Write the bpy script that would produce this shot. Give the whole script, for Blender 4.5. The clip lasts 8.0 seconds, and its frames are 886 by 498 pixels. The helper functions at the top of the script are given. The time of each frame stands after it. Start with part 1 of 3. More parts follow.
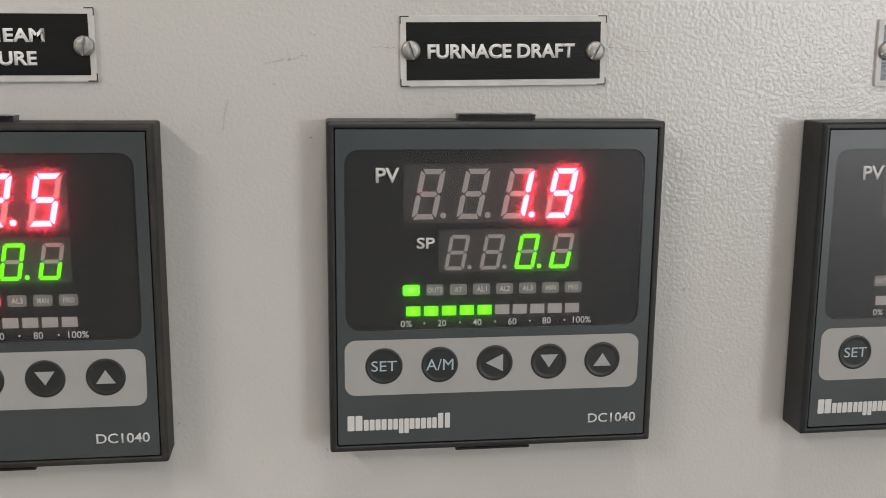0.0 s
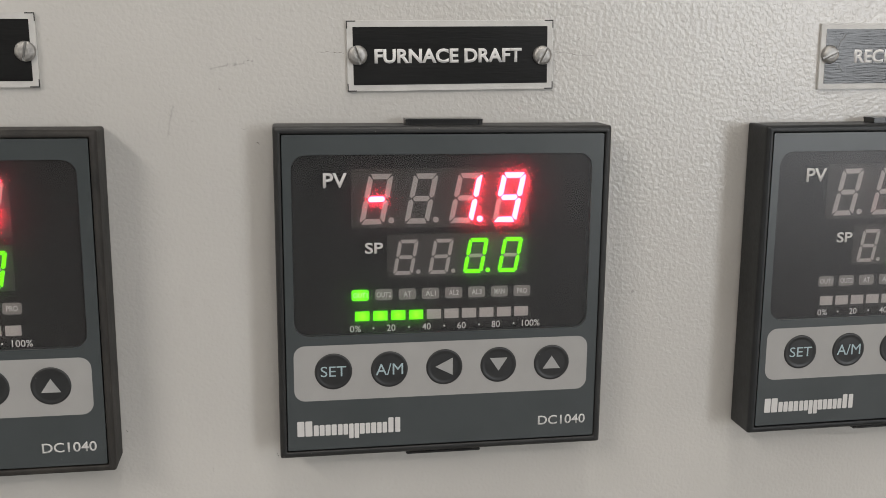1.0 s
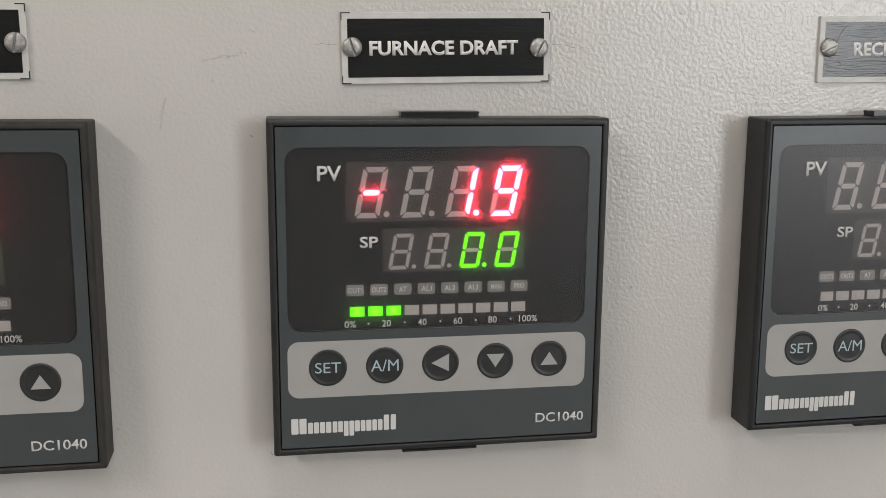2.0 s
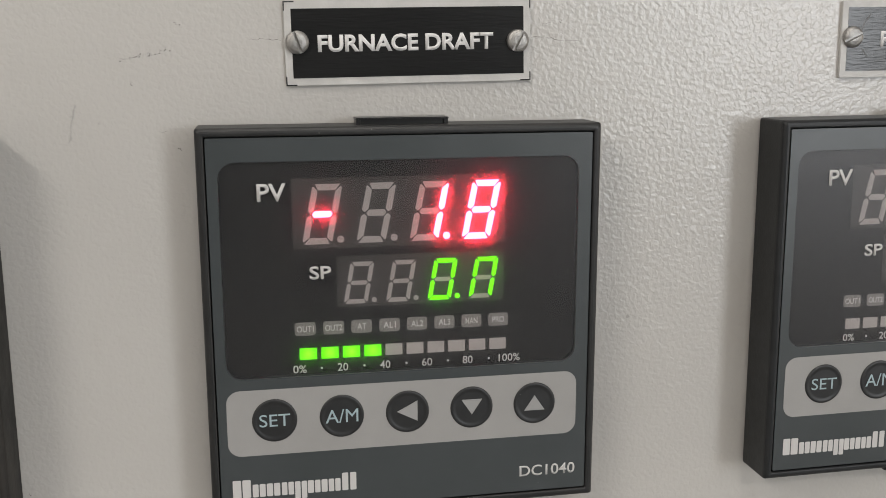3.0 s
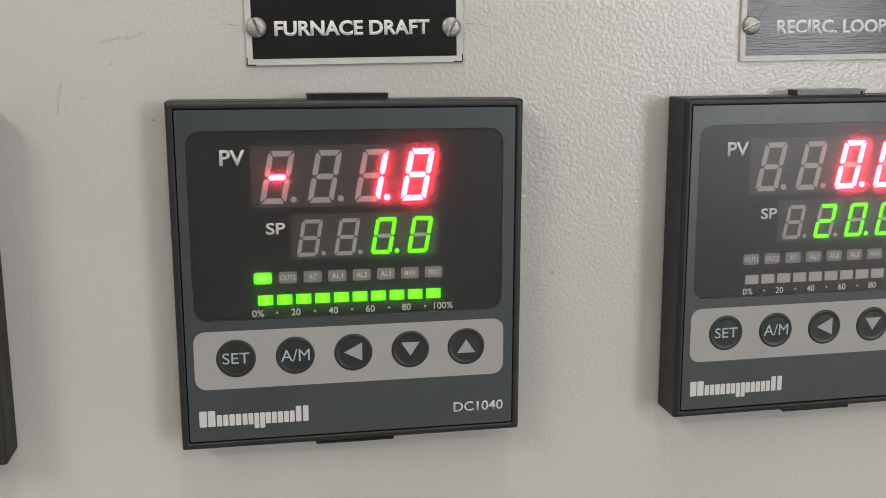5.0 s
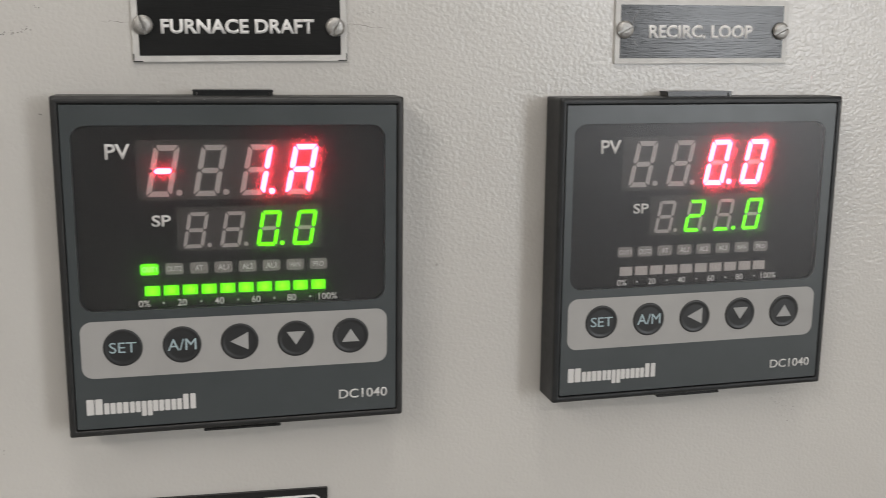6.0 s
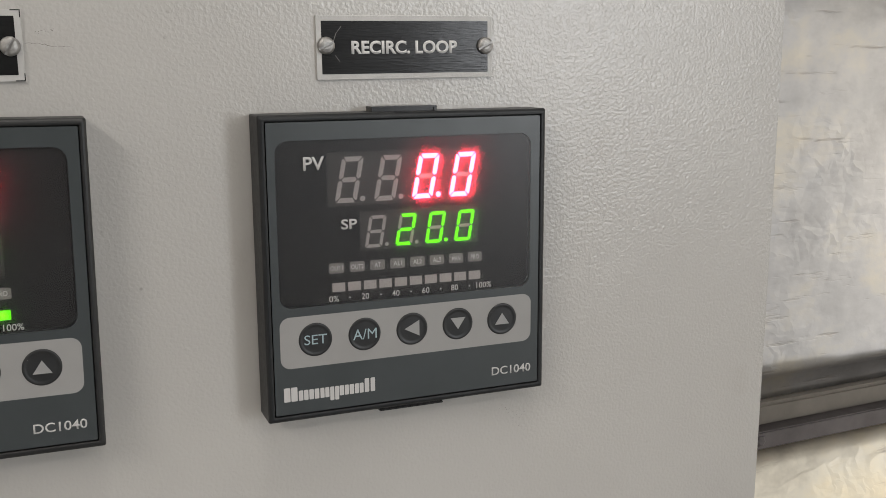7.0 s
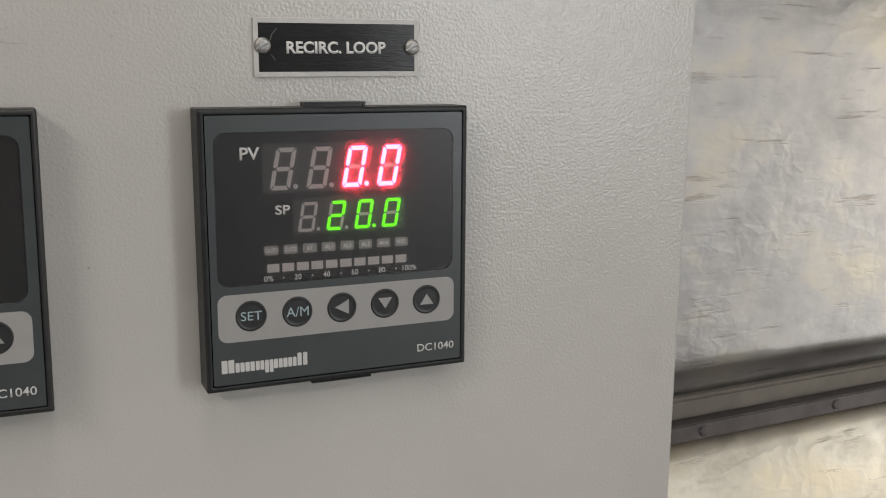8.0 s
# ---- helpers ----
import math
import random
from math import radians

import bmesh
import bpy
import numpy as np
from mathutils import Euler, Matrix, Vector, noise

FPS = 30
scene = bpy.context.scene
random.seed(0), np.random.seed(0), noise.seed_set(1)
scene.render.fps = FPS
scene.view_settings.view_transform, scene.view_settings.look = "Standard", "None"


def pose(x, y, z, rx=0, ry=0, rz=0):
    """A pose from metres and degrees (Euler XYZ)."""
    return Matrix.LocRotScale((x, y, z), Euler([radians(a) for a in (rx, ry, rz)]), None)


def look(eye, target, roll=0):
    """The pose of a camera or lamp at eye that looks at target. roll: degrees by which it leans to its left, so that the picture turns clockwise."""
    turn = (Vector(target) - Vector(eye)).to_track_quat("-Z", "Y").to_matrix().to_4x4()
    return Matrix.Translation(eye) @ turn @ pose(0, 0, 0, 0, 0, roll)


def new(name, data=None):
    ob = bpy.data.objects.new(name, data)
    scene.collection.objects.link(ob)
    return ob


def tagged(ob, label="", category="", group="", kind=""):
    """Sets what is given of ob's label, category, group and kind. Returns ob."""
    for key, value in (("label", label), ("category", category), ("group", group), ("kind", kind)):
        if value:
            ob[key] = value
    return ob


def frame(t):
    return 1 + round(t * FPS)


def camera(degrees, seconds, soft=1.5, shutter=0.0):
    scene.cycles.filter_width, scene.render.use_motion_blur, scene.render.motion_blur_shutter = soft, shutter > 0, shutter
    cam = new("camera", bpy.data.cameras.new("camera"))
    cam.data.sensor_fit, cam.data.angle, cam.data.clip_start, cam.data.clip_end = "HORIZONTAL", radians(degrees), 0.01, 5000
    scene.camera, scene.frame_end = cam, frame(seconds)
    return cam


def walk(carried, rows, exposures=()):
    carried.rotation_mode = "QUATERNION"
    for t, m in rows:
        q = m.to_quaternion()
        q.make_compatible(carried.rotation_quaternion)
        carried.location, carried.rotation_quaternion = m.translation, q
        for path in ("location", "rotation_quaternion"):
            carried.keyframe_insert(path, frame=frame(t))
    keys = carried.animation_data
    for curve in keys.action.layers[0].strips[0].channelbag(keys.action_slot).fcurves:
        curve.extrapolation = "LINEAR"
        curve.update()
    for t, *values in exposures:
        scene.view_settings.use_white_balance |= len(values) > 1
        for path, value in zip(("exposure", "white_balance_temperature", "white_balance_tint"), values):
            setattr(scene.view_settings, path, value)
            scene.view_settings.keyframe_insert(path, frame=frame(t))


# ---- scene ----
cam = camera(47.97, 8.0, soft=0.75, shutter=0.16)
PATH = [
    (0.0, -0.0517, -0.2873, 1.5669, 78.77, -0.55, -7.39),
    (0.1, -0.0506, -0.2882, 1.5652, 79.26, -0.51, -7.79),
    (0.2, -0.0480, -0.2896, 1.5677, 79.03, -0.46, -7.92),
    (0.3, -0.0456, -0.2896, 1.5690, 78.82, -0.45, -8.10),
    (0.5, -0.0416, -0.2892, 1.5702, 78.56, -0.46, -8.69),
    (0.7, -0.0404, -0.2888, 1.5668, 79.16, -0.35, -8.98),
    (1.0, -0.0463, -0.2879, 1.5695, 78.54, -0.50, -9.30),
    (1.2, -0.0486, -0.2901, 1.5659, 79.32, -0.42, -9.35),
    (2.3, -0.0432, -0.2776, 1.5629, 79.18, -0.42, -9.58),
    (2.5, -0.0417, -0.2661, 1.5617, 79.23, -0.31, -9.83),
    (2.8, -0.0382, -0.2511, 1.5614, 79.58, 0.06, -10.50),
    (3.0, -0.0337, -0.2439, 1.5647, 78.82, 0.16, -10.49),
    (3.5, -0.0297, -0.2449, 1.5610, 78.82, 0.29, -10.42),
    (4.0, -0.0309, -0.2629, 1.5616, 78.40, 0.20, -9.79),
    (4.2, -0.0326, -0.2686, 1.5582, 79.04, 0.23, -9.94),
    (5.3, -0.0218, -0.2861, 1.5616, 78.68, -0.34, -10.92),
    (5.5, -0.0235, -0.2893, 1.5607, 78.81, -0.56, -12.01),
    (5.8, -0.0188, -0.2930, 1.5597, 79.00, -0.69, -12.97),
    (6.0, -0.0099, -0.2962, 1.5611, 78.74, -0.75, -13.73),
    (6.1, -0.0015, -0.2989, 1.5568, 79.14, -0.61, -14.49),
    (6.2, 0.0055, -0.2967, 1.5571, 78.76, -0.82, -16.05),
    (6.3, 0.0164, -0.2972, 1.5588, 78.45, -0.74, -17.69),
    (6.4, 0.0235, -0.2976, 1.5600, 78.28, -0.65, -19.13),
    (6.5, 0.0315, -0.3010, 1.5559, 79.30, -0.23, -20.15),
    (6.7, 0.0356, -0.3030, 1.5628, 78.89, -0.34, -21.68),
    (7.0, 0.0351, -0.3079, 1.5628, 79.47, -0.08, -22.11),
    (7.5, 0.0318, -0.3147, 1.5680, 79.21, -0.49, -22.15),
    (7.7, 0.0360, -0.3212, 1.5686, 79.36, -0.66, -22.56),
    (8.0, 0.0395, -0.3406, 1.5626, 79.53, -0.72, -23.49),
]
walk(cam, [(t, pose(x, y, z, rx, ry, rz)) for t, x, y, z, rx, ry, rz in PATH],
     exposures=((0.0, 0.02), (5.5, 0.07), (6.5, -0.05), (7.0, -0.18), (8.0, -0.3)))

# ---- world and light ----
world = bpy.data.worlds.new("world")
scene.world = world
world.use_nodes = True
sky = world.node_tree.nodes.new("ShaderNodeTexSky")
sky.sky_type, sky.sun_disc = "NISHITA", False
sky.sun_elevation, sky.sun_rotation = radians(38), radians(110)
world.node_tree.links.new(sky.outputs[0], world.node_tree.nodes["Background"].inputs[0])
world.node_tree.nodes["Background"].inputs[1].default_value = 0.1


def area_light(name, m, size_x, size_y, power, color):
    data = bpy.data.lights.new(name, "AREA")
    data.shape, data.size, data.size_y, data.energy, data.color = "RECTANGLE", size_x, size_y, power, color
    ob = new(name, data)
    ob.matrix_world = m
    return ob


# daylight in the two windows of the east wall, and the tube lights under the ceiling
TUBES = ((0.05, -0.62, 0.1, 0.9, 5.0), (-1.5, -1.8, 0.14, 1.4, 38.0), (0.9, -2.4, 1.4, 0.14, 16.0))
area_light("window_daylight", look((1.98, -3.4, 1.9), (0.0, -3.4, 1.9)), 1.4, 1.25, 74, (0.93, 0.96, 1.0))
area_light("window_daylight", look((1.98, -0.28, 1.1), (0.0, -0.28, 1.1)), 1.0, 1.2, 5.0, (1.0, 0.965, 0.91))
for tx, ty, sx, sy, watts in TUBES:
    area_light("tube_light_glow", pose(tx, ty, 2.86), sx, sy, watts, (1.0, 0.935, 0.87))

# ---- materials ----
MM = 0.001


def mat(name, color, rough=0.5, metal=0.0, spec=0.5):
    m = bpy.data.materials.new(name)
    m.use_nodes = True
    b = m.node_tree.nodes["Principled BSDF"]
    b.inputs["Base Color"].default_value = (*color, 1)
    b.inputs["Roughness"].default_value = rough
    b.inputs["Metallic"].default_value = metal
    b.inputs["Specular IOR Level"].default_value = spec
    return m


def node(m, kind, **inputs):
    n = m.node_tree.nodes.new(kind)
    for key, value in inputs.items():
        n.inputs[key.replace("_", " ")].default_value = value
    return n


def wire(m, a, b):
    m.node_tree.links.new(a, b)


def coords(m, scale=(1, 1, 1)):
    tc = node(m, "ShaderNodeTexCoord")
    mp = node(m, "ShaderNodeMapping")
    mp.inputs["Scale"].default_value = scale
    wire(m, tc.outputs["Object"], mp.inputs["Vector"])
    return mp.outputs["Vector"]


def ramp(m, value, stops):
    r = node(m, "ShaderNodeValToRGB")
    el = r.color_ramp.elements
    while len(el) < len(stops):
        el.new(0.5)
    for e, (pos, col) in zip(el, stops):
        e.position, e.color = pos, (*col, 1)
    wire(m, value, r.inputs[0])
    return r.outputs[0]


def noise_tex(m, vec, scale, detail=2.0, rough=0.5):
    n = node(m, "ShaderNodeTexNoise", Scale=scale, Detail=detail, Roughness=rough)
    wire(m, vec, n.inputs["Vector"])
    return n.outputs["Fac"]


def varied(name, dark, light, scale, rough=0.5, metal=0.0, spec=0.5, bump=0.0, bump_scale=None, stretch=(1, 1, 1), rough_var=0.0):
    """A surface whose colour wanders between two tones at two scales, with a fine relief."""
    m = mat(name, light, rough, metal, spec)
    b = m.node_tree.nodes["Principled BSDF"]
    vec = coords(m, stretch)
    big = noise_tex(m, vec, scale, 4.0, 0.6)
    wire(m, ramp(m, big, [(0.3, dark), (0.7, light)]), b.inputs["Base Color"])
    if rough_var:
        mr = node(m, "ShaderNodeMapRange")
        mr.inputs["To Min"].default_value, mr.inputs["To Max"].default_value = rough - rough_var, rough + rough_var
        wire(m, noise_tex(m, vec, scale * 3.1, 3.0), mr.inputs["Value"])
        wire(m, mr.outputs[0], b.inputs["Roughness"])
    if bump:
        bn = node(m, "ShaderNodeBump", Strength=bump)
        bn.inputs["Distance"].default_value = 0.0004
        wire(m, noise_tex(m, vec, bump_scale or scale * 8, 2.0), bn.inputs["Height"])
        wire(m, bn.outputs[0], b.inputs["Normal"])
    return m


def powder_coat():
    """Light warm grey powder coat with orange-peel relief, small dirt specks and faint smudges."""
    m = mat("powder_coat", (0.5, 0.48, 0.455), 0.5, 0.0, 0.3)
    b = m.node_tree.nodes["Principled BSDF"]
    vec = coords(m)
    cloud = ramp(m, noise_tex(m, vec, 9.0, 4.0, 0.6), [(0.3, (0.455, 0.44, 0.415)), (0.7, (0.50, 0.485, 0.46))])
    vor = node(m, "ShaderNodeTexVoronoi", Scale=105.0, Randomness=1.0)
    wire(m, vec, vor.inputs["Vector"])
    speck = ramp(m, vor.outputs["Distance"], [(0.0, (1, 1, 1)), (0.045, (1, 1, 1)), (0.07, (0, 0, 0))])
    gate = ramp(m, noise_tex(m, vec, 31.0, 2.0), [(0.6, (0, 0, 0)), (0.7, (0.75, 0.75, 0.75))])
    mul = node(m, "ShaderNodeMix")
    mul.data_type, mul.blend_type = "RGBA", "MULTIPLY"
    mul.inputs["Factor"].default_value = 1.0
    wire(m, speck, mul.inputs[6])
    wire(m, gate, mul.inputs[7])
    mix = node(m, "ShaderNodeMix")
    mix.data_type = "RGBA"
    wire(m, mul.outputs[2], mix.inputs["Factor"])
    smear = node(m, "ShaderNodeMix")
    smear.data_type = "RGBA"
    wire(m, ramp(m, noise_tex(m, coords(m, (1.0, 1.0, 0.6)), 24.0, 5.0, 0.65), [(0.6, (0, 0, 0)), (0.78, (0.3, 0.3, 0.3))]), smear.inputs["Factor"])
    wire(m, cloud, smear.inputs[6])
    smear.inputs[7].default_value = (0.30, 0.27, 0.235, 1)
    wire(m, smear.outputs[2], mix.inputs[6])
    mix.inputs[7].default_value = (0.10, 0.085, 0.07, 1)
    wire(m, mix.outputs[2], b.inputs["Base Color"])
    peel = node(m, "ShaderNodeTexNoise", Scale=860.0, Detail=1.0, Roughness=0.4, Distortion=0.3)
    wire(m, vec, peel.inputs["Vector"])
    soft = node(m, "ShaderNodeBump", Strength=0.26)
    crisp = node(m, "ShaderNodeBump", Strength=0.47)
    for bn, target in ((soft, "Normal"), (crisp, "Coat Normal")):
        bn.inputs["Distance"].default_value = 0.0005 if bn is soft else 0.00045
        wire(m, peel.outputs["Fac"], bn.inputs["Height"])
        wire(m, bn.outputs[0], b.inputs[target])
    b.inputs["Coat Weight"].default_value = 0.95
    b.inputs["Coat Roughness"].default_value = 0.28
    b.inputs["Coat IOR"].default_value = 1.58
    return m


def crumpled_foil(name, dark, light, warm):
    """Aluminium jacket: broad dents, a net of sharp crinkles, short creases along its length with their shade painted
    in, warm weathering.
    """
    m = mat(name, light, 0.34, 0.95, 0.5)
    b = m.node_tree.nodes["Principled BSDF"]
    vec = coords(m, (1.0, 1.0, 1.5))
    cloud = ramp(m, noise_tex(m, vec, 9.0, 5.0, 0.65), [(0.32, dark), (0.5, light), (0.7, warm)])
    # fold shade goes into the base colour; the same mask drives the relief
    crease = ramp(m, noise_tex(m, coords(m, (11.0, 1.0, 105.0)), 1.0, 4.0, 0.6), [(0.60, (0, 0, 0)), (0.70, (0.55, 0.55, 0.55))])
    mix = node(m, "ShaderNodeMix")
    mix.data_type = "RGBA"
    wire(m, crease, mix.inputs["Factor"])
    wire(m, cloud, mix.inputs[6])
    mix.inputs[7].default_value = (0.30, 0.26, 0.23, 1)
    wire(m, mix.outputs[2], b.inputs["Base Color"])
    mr = node(m, "ShaderNodeMapRange")
    mr.inputs["To Min"].default_value, mr.inputs["To Max"].default_value = 0.27, 0.46
    wire(m, noise_tex(m, vec, 14.0, 3.0), mr.inputs["Value"])
    wire(m, mr.outputs[0], b.inputs["Roughness"])
    warp = node(m, "ShaderNodeTexNoise", Scale=30.0, Detail=2.0)
    wire(m, vec, warp.inputs["Vector"])
    bent = node(m, "ShaderNodeVectorMath")
    bent.operation = "MULTIPLY_ADD"
    wire(m, warp.outputs["Color"], bent.inputs[0])
    bent.inputs[1].default_value = (0.035, 0.035, 0.035)
    wire(m, vec, bent.inputs[2])
    net = node(m, "ShaderNodeTexVoronoi", Scale=42.0, Randomness=1.0)
    net.distance = "MANHATTAN"
    wire(m, bent.outputs[0], net.inputs["Vector"])
    patch = node(m, "ShaderNodeMath")
    patch.operation = "MULTIPLY"
    wire(m, net.outputs["Distance"], patch.inputs[0])
    wire(m, ramp(m, noise_tex(m, vec, 5.0, 2.0), [(0.42, (0.15, 0.15, 0.15)), (0.6, (1, 1, 1))]), patch.inputs[1])
    last = None
    for height, strength, distance in ((noise_tex(m, vec, 12.0, 2.0, 0.5), 0.3, 0.004), (patch.outputs[0], 0.18, 0.002),
                                       (noise_tex(m, vec, 55.0, 3.0, 0.6), 0.14, 0.001), (crease, 0.35, -0.001)):
        bn = node(m, "ShaderNodeBump", Strength=strength)
        bn.inputs["Distance"].default_value = distance
        wire(m, height, bn.inputs["Height"])
        if last:
            wire(m, last, bn.inputs["Normal"])
        last = bn.outputs[0]
    wire(m, last, b.inputs["Normal"])
    return m


def glow(name, color, strength):
    m = bpy.data.materials.new(name)
    m.use_nodes = True
    m.node_tree.nodes.clear()
    e = node(m, "ShaderNodeEmission", Color=(*color, 1), Strength=strength)
    o = node(m, "ShaderNodeOutputMaterial")
    wire(m, e.outputs[0], o.inputs[0])
    return m


def hot_glow(name, core, rim, strong, weak, reach):
    """A small lamp window, brightest over the chip behind its middle."""
    m = glow(name, rim, weak)
    e = next(n for n in m.node_tree.nodes if n.type == "EMISSION")
    far = node(m, "ShaderNodeVectorMath")
    far.operation = "LENGTH"
    wire(m, coords(m), far.inputs[0])
    mr = node(m, "ShaderNodeMapRange")
    mr.inputs["From Max"].default_value = reach
    wire(m, far.outputs["Value"], mr.inputs["Value"])
    wire(m, ramp(m, mr.outputs[0], [(0.1, core), (0.75, rim)]), e.inputs["Color"])
    power = node(m, "ShaderNodeMapRange")
    power.inputs["To Min"].default_value, power.inputs["To Max"].default_value = strong, weak
    wire(m, mr.outputs[0], power.inputs["Value"])
    wire(m, power.outputs[0], e.inputs["Strength"])
    return m


def tinted_film():
    """Smoked display film: mostly clear, scatters a little of the light behind it, satin front."""
    m = bpy.data.materials.new("smoked_film")
    m.use_nodes = True
    m.node_tree.nodes.clear()
    clear = node(m, "ShaderNodeBsdfTransparent", Color=(0.93, 0.92, 0.92, 1))
    soft = node(m, "ShaderNodeBsdfTranslucent", Color=(0.9, 0.9, 0.9, 1))
    a = node(m, "ShaderNodeMixShader", Fac=0.085)
    wire(m, clear.outputs[0], a.inputs[1])
    wire(m, soft.outputs[0], a.inputs[2])
    gl = node(m, "ShaderNodeBsdfGlossy", Color=(1, 1, 1, 1), Roughness=0.33)
    fr = node(m, "ShaderNodeFresnel", IOR=1.32)
    b = node(m, "ShaderNodeMixShader")
    wire(m, fr.outputs[0], b.inputs[0])
    wire(m, a.outputs[0], b.inputs[1])
    wire(m, gl.outputs[0], b.inputs[2])
    o = node(m, "ShaderNodeOutputMaterial")
    wire(m, b.outputs[0], o.inputs[0])
    return m


def dusty(m, scale, size, amount):
    """Sparse pale dust specks over a surface's own colour."""
    b = m.node_tree.nodes["Principled BSDF"]
    under = b.inputs["Base Color"].links[0].from_socket
    vec = coords(m)
    vor = node(m, "ShaderNodeTexVoronoi", Scale=scale, Randomness=1.0)
    wire(m, vec, vor.inputs["Vector"])
    speck = ramp(m, vor.outputs["Distance"], [(0.0, (1, 1, 1)), (size, (1, 1, 1)), (size * 1.5, (0, 0, 0))])
    gate = ramp(m, noise_tex(m, vec, scale * 0.37, 2.0), [(0.55, (0, 0, 0)), (0.62, (amount, amount, amount))])
    mul = node(m, "ShaderNodeMix")
    mul.data_type, mul.blend_type = "RGBA", "MULTIPLY"
    mul.inputs["Factor"].default_value = 1.0
    wire(m, speck, mul.inputs[6])
    wire(m, gate, mul.inputs[7])
    mix = node(m, "ShaderNodeMix")
    mix.data_type = "RGBA"
    wire(m, mul.outputs[2], mix.inputs["Factor"])
    wire(m, under, mix.inputs[6])
    mix.inputs[7].default_value = (0.45, 0.43, 0.4, 1)
    wire(m, mix.outputs[2], b.inputs["Base Color"])
    return m


COAT = powder_coat()
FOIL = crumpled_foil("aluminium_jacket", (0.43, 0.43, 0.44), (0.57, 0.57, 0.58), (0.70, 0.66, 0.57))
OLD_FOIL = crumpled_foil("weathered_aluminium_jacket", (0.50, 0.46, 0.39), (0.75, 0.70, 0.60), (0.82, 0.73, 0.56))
FILM = tinted_film()
HOUSING = varied("black_plastic", (0.010, 0.011, 0.012), (0.017, 0.0185, 0.02), 160, 0.42, spec=0.4, bump=0.1, bump_scale=1800, rough_var=0.08)
WORN_HOUSING = varied("dusty_black_plastic", (0.009, 0.0095, 0.0098), (0.018, 0.018, 0.018), 220, 0.45, spec=0.45, stretch=(0.3, 1, 0.6), bump=0.12, bump_scale=1800, rough_var=0.1)
DUSTY_HOUSING = varied("brown_dusted_plastic", (0.011, 0.0105, 0.0098), (0.034, 0.030, 0.026), 150, 0.6, spec=0.35, stretch=(1, 1, 0.5), bump=0.15, bump_scale=1500, rough_var=0.1)
RUBBER = varied("gasket_rubber", (0.010, 0.010, 0.010), (0.02, 0.02, 0.02), 90, 0.8)
OVERLAY = varied("slate_grey_overlay", (0.037, 0.044, 0.046), (0.044, 0.051, 0.054), 60, 0.36, spec=0.65, bump=0.05, bump_scale=2500, rough_var=0.06)
KEYPAD = varied("light_grey_overlay", (0.285, 0.28, 0.272), (0.31, 0.305, 0.297), 70, 0.45, bump=0.05, bump_scale=2500, rough_var=0.06)
BLACK = varied("display_black", (0.005, 0.005, 0.0052), (0.008, 0.0078, 0.008), 80, 0.6, spec=0.08)
CLIP = varied("smooth_black_clip", (0.010, 0.010, 0.010), (0.018, 0.018, 0.018), 120, 0.28)
MODULE = varied("led_module_grey", (0.052, 0.048, 0.046), (0.064, 0.06, 0.057), 120, 0.7, spec=0.15)
UNLIT = varied("unlit_segment", (0.52, 0.48, 0.45), (0.59, 0.545, 0.515), 200, 0.6)
UNLIT_BAR = varied("unlit_bar", (0.60, 0.555, 0.52), (0.66, 0.61, 0.575), 200, 0.6)
UNLIT_LAMP = varied("unlit_lamp", (0.30, 0.28, 0.265), (0.35, 0.33, 0.31), 200, 0.6)
LIT_RED = glow("lit_red_segment", (1.0, 0.032, 0.066), 44.0)
LIT_GREEN = glow("lit_green_segment", (0.13, 1.0, 0.0), 2.3)
LIT_BAR = hot_glow("lit_green_bar", (0.24, 1.0, 0.02), (0.12, 1.0, 0.0), 2.3, 1.5, 0.0023)
LIT_LAMP = glow("lit_red_lamp", (1.0, 0.05, 0.08), 3.0)
INK = mat("white_ink", (0.52, 0.51, 0.5), 0.55)
LAMP_INK = mat("pale_lamp_ink", (0.92, 0.9, 0.87), 0.6)
TEAL_INK = mat("pale_teal_ink", (0.33, 0.42, 0.45), 0.5)
ARROW_INK = mat("pale_grey_ink", (0.29, 0.29, 0.285), 0.5)
BUTTON = varied("button_rubber", (0.012, 0.0125, 0.013), (0.02, 0.021, 0.022), 150, 0.42)
PLATE = varied("satin_aluminium_border", (0.46, 0.452, 0.435), (0.55, 0.54, 0.52), 130, 0.5, 0.1, bump=0.1, bump_scale=1500, rough_var=0.08)
PLATE_BLACK = varied("engraved_black", (0.010, 0.010, 0.010), (0.017, 0.017, 0.017), 120, 0.2, bump=0.16, bump_scale=2000, stretch=(0.1, 1, 1), rough_var=0.04, spec=0.34)
PLATE_INK = mat("engraved_white", (0.68, 0.67, 0.66), 0.6)
SCREW = varied("nickel_screw", (0.26, 0.25, 0.24), (0.44, 0.43, 0.41), 500, 0.48, 0.85, bump=0.15, bump_scale=2500, rough_var=0.1)
DARK_LINE = mat("dark_hairline", (0.17, 0.155, 0.14), 0.8)
SCUFF = varied("scuffed_dirt", (0.08, 0.072, 0.07), (0.2, 0.183, 0.172), 900, 0.8)
SCRATCHED = varied("scratched_black", (0.10, 0.097, 0.092), (0.15, 0.145, 0.14), 300, 0.7)
STEEL = varied("dull_steel_angle", (0.10, 0.09, 0.09), (0.15, 0.136, 0.137), 30, 0.5, 0.5, bump=0.2, bump_scale=300, rough_var=0.1)
SEALANT = varied("grey_sealant", (0.15, 0.135, 0.115), (0.21, 0.19, 0.163), 25, 0.7, bump=0.3, bump_scale=120)
PLASTER = varied("painted_plaster", (0.46, 0.445, 0.42), (0.52, 0.505, 0.48), 3, 0.7, bump=0.2, bump_scale=90)
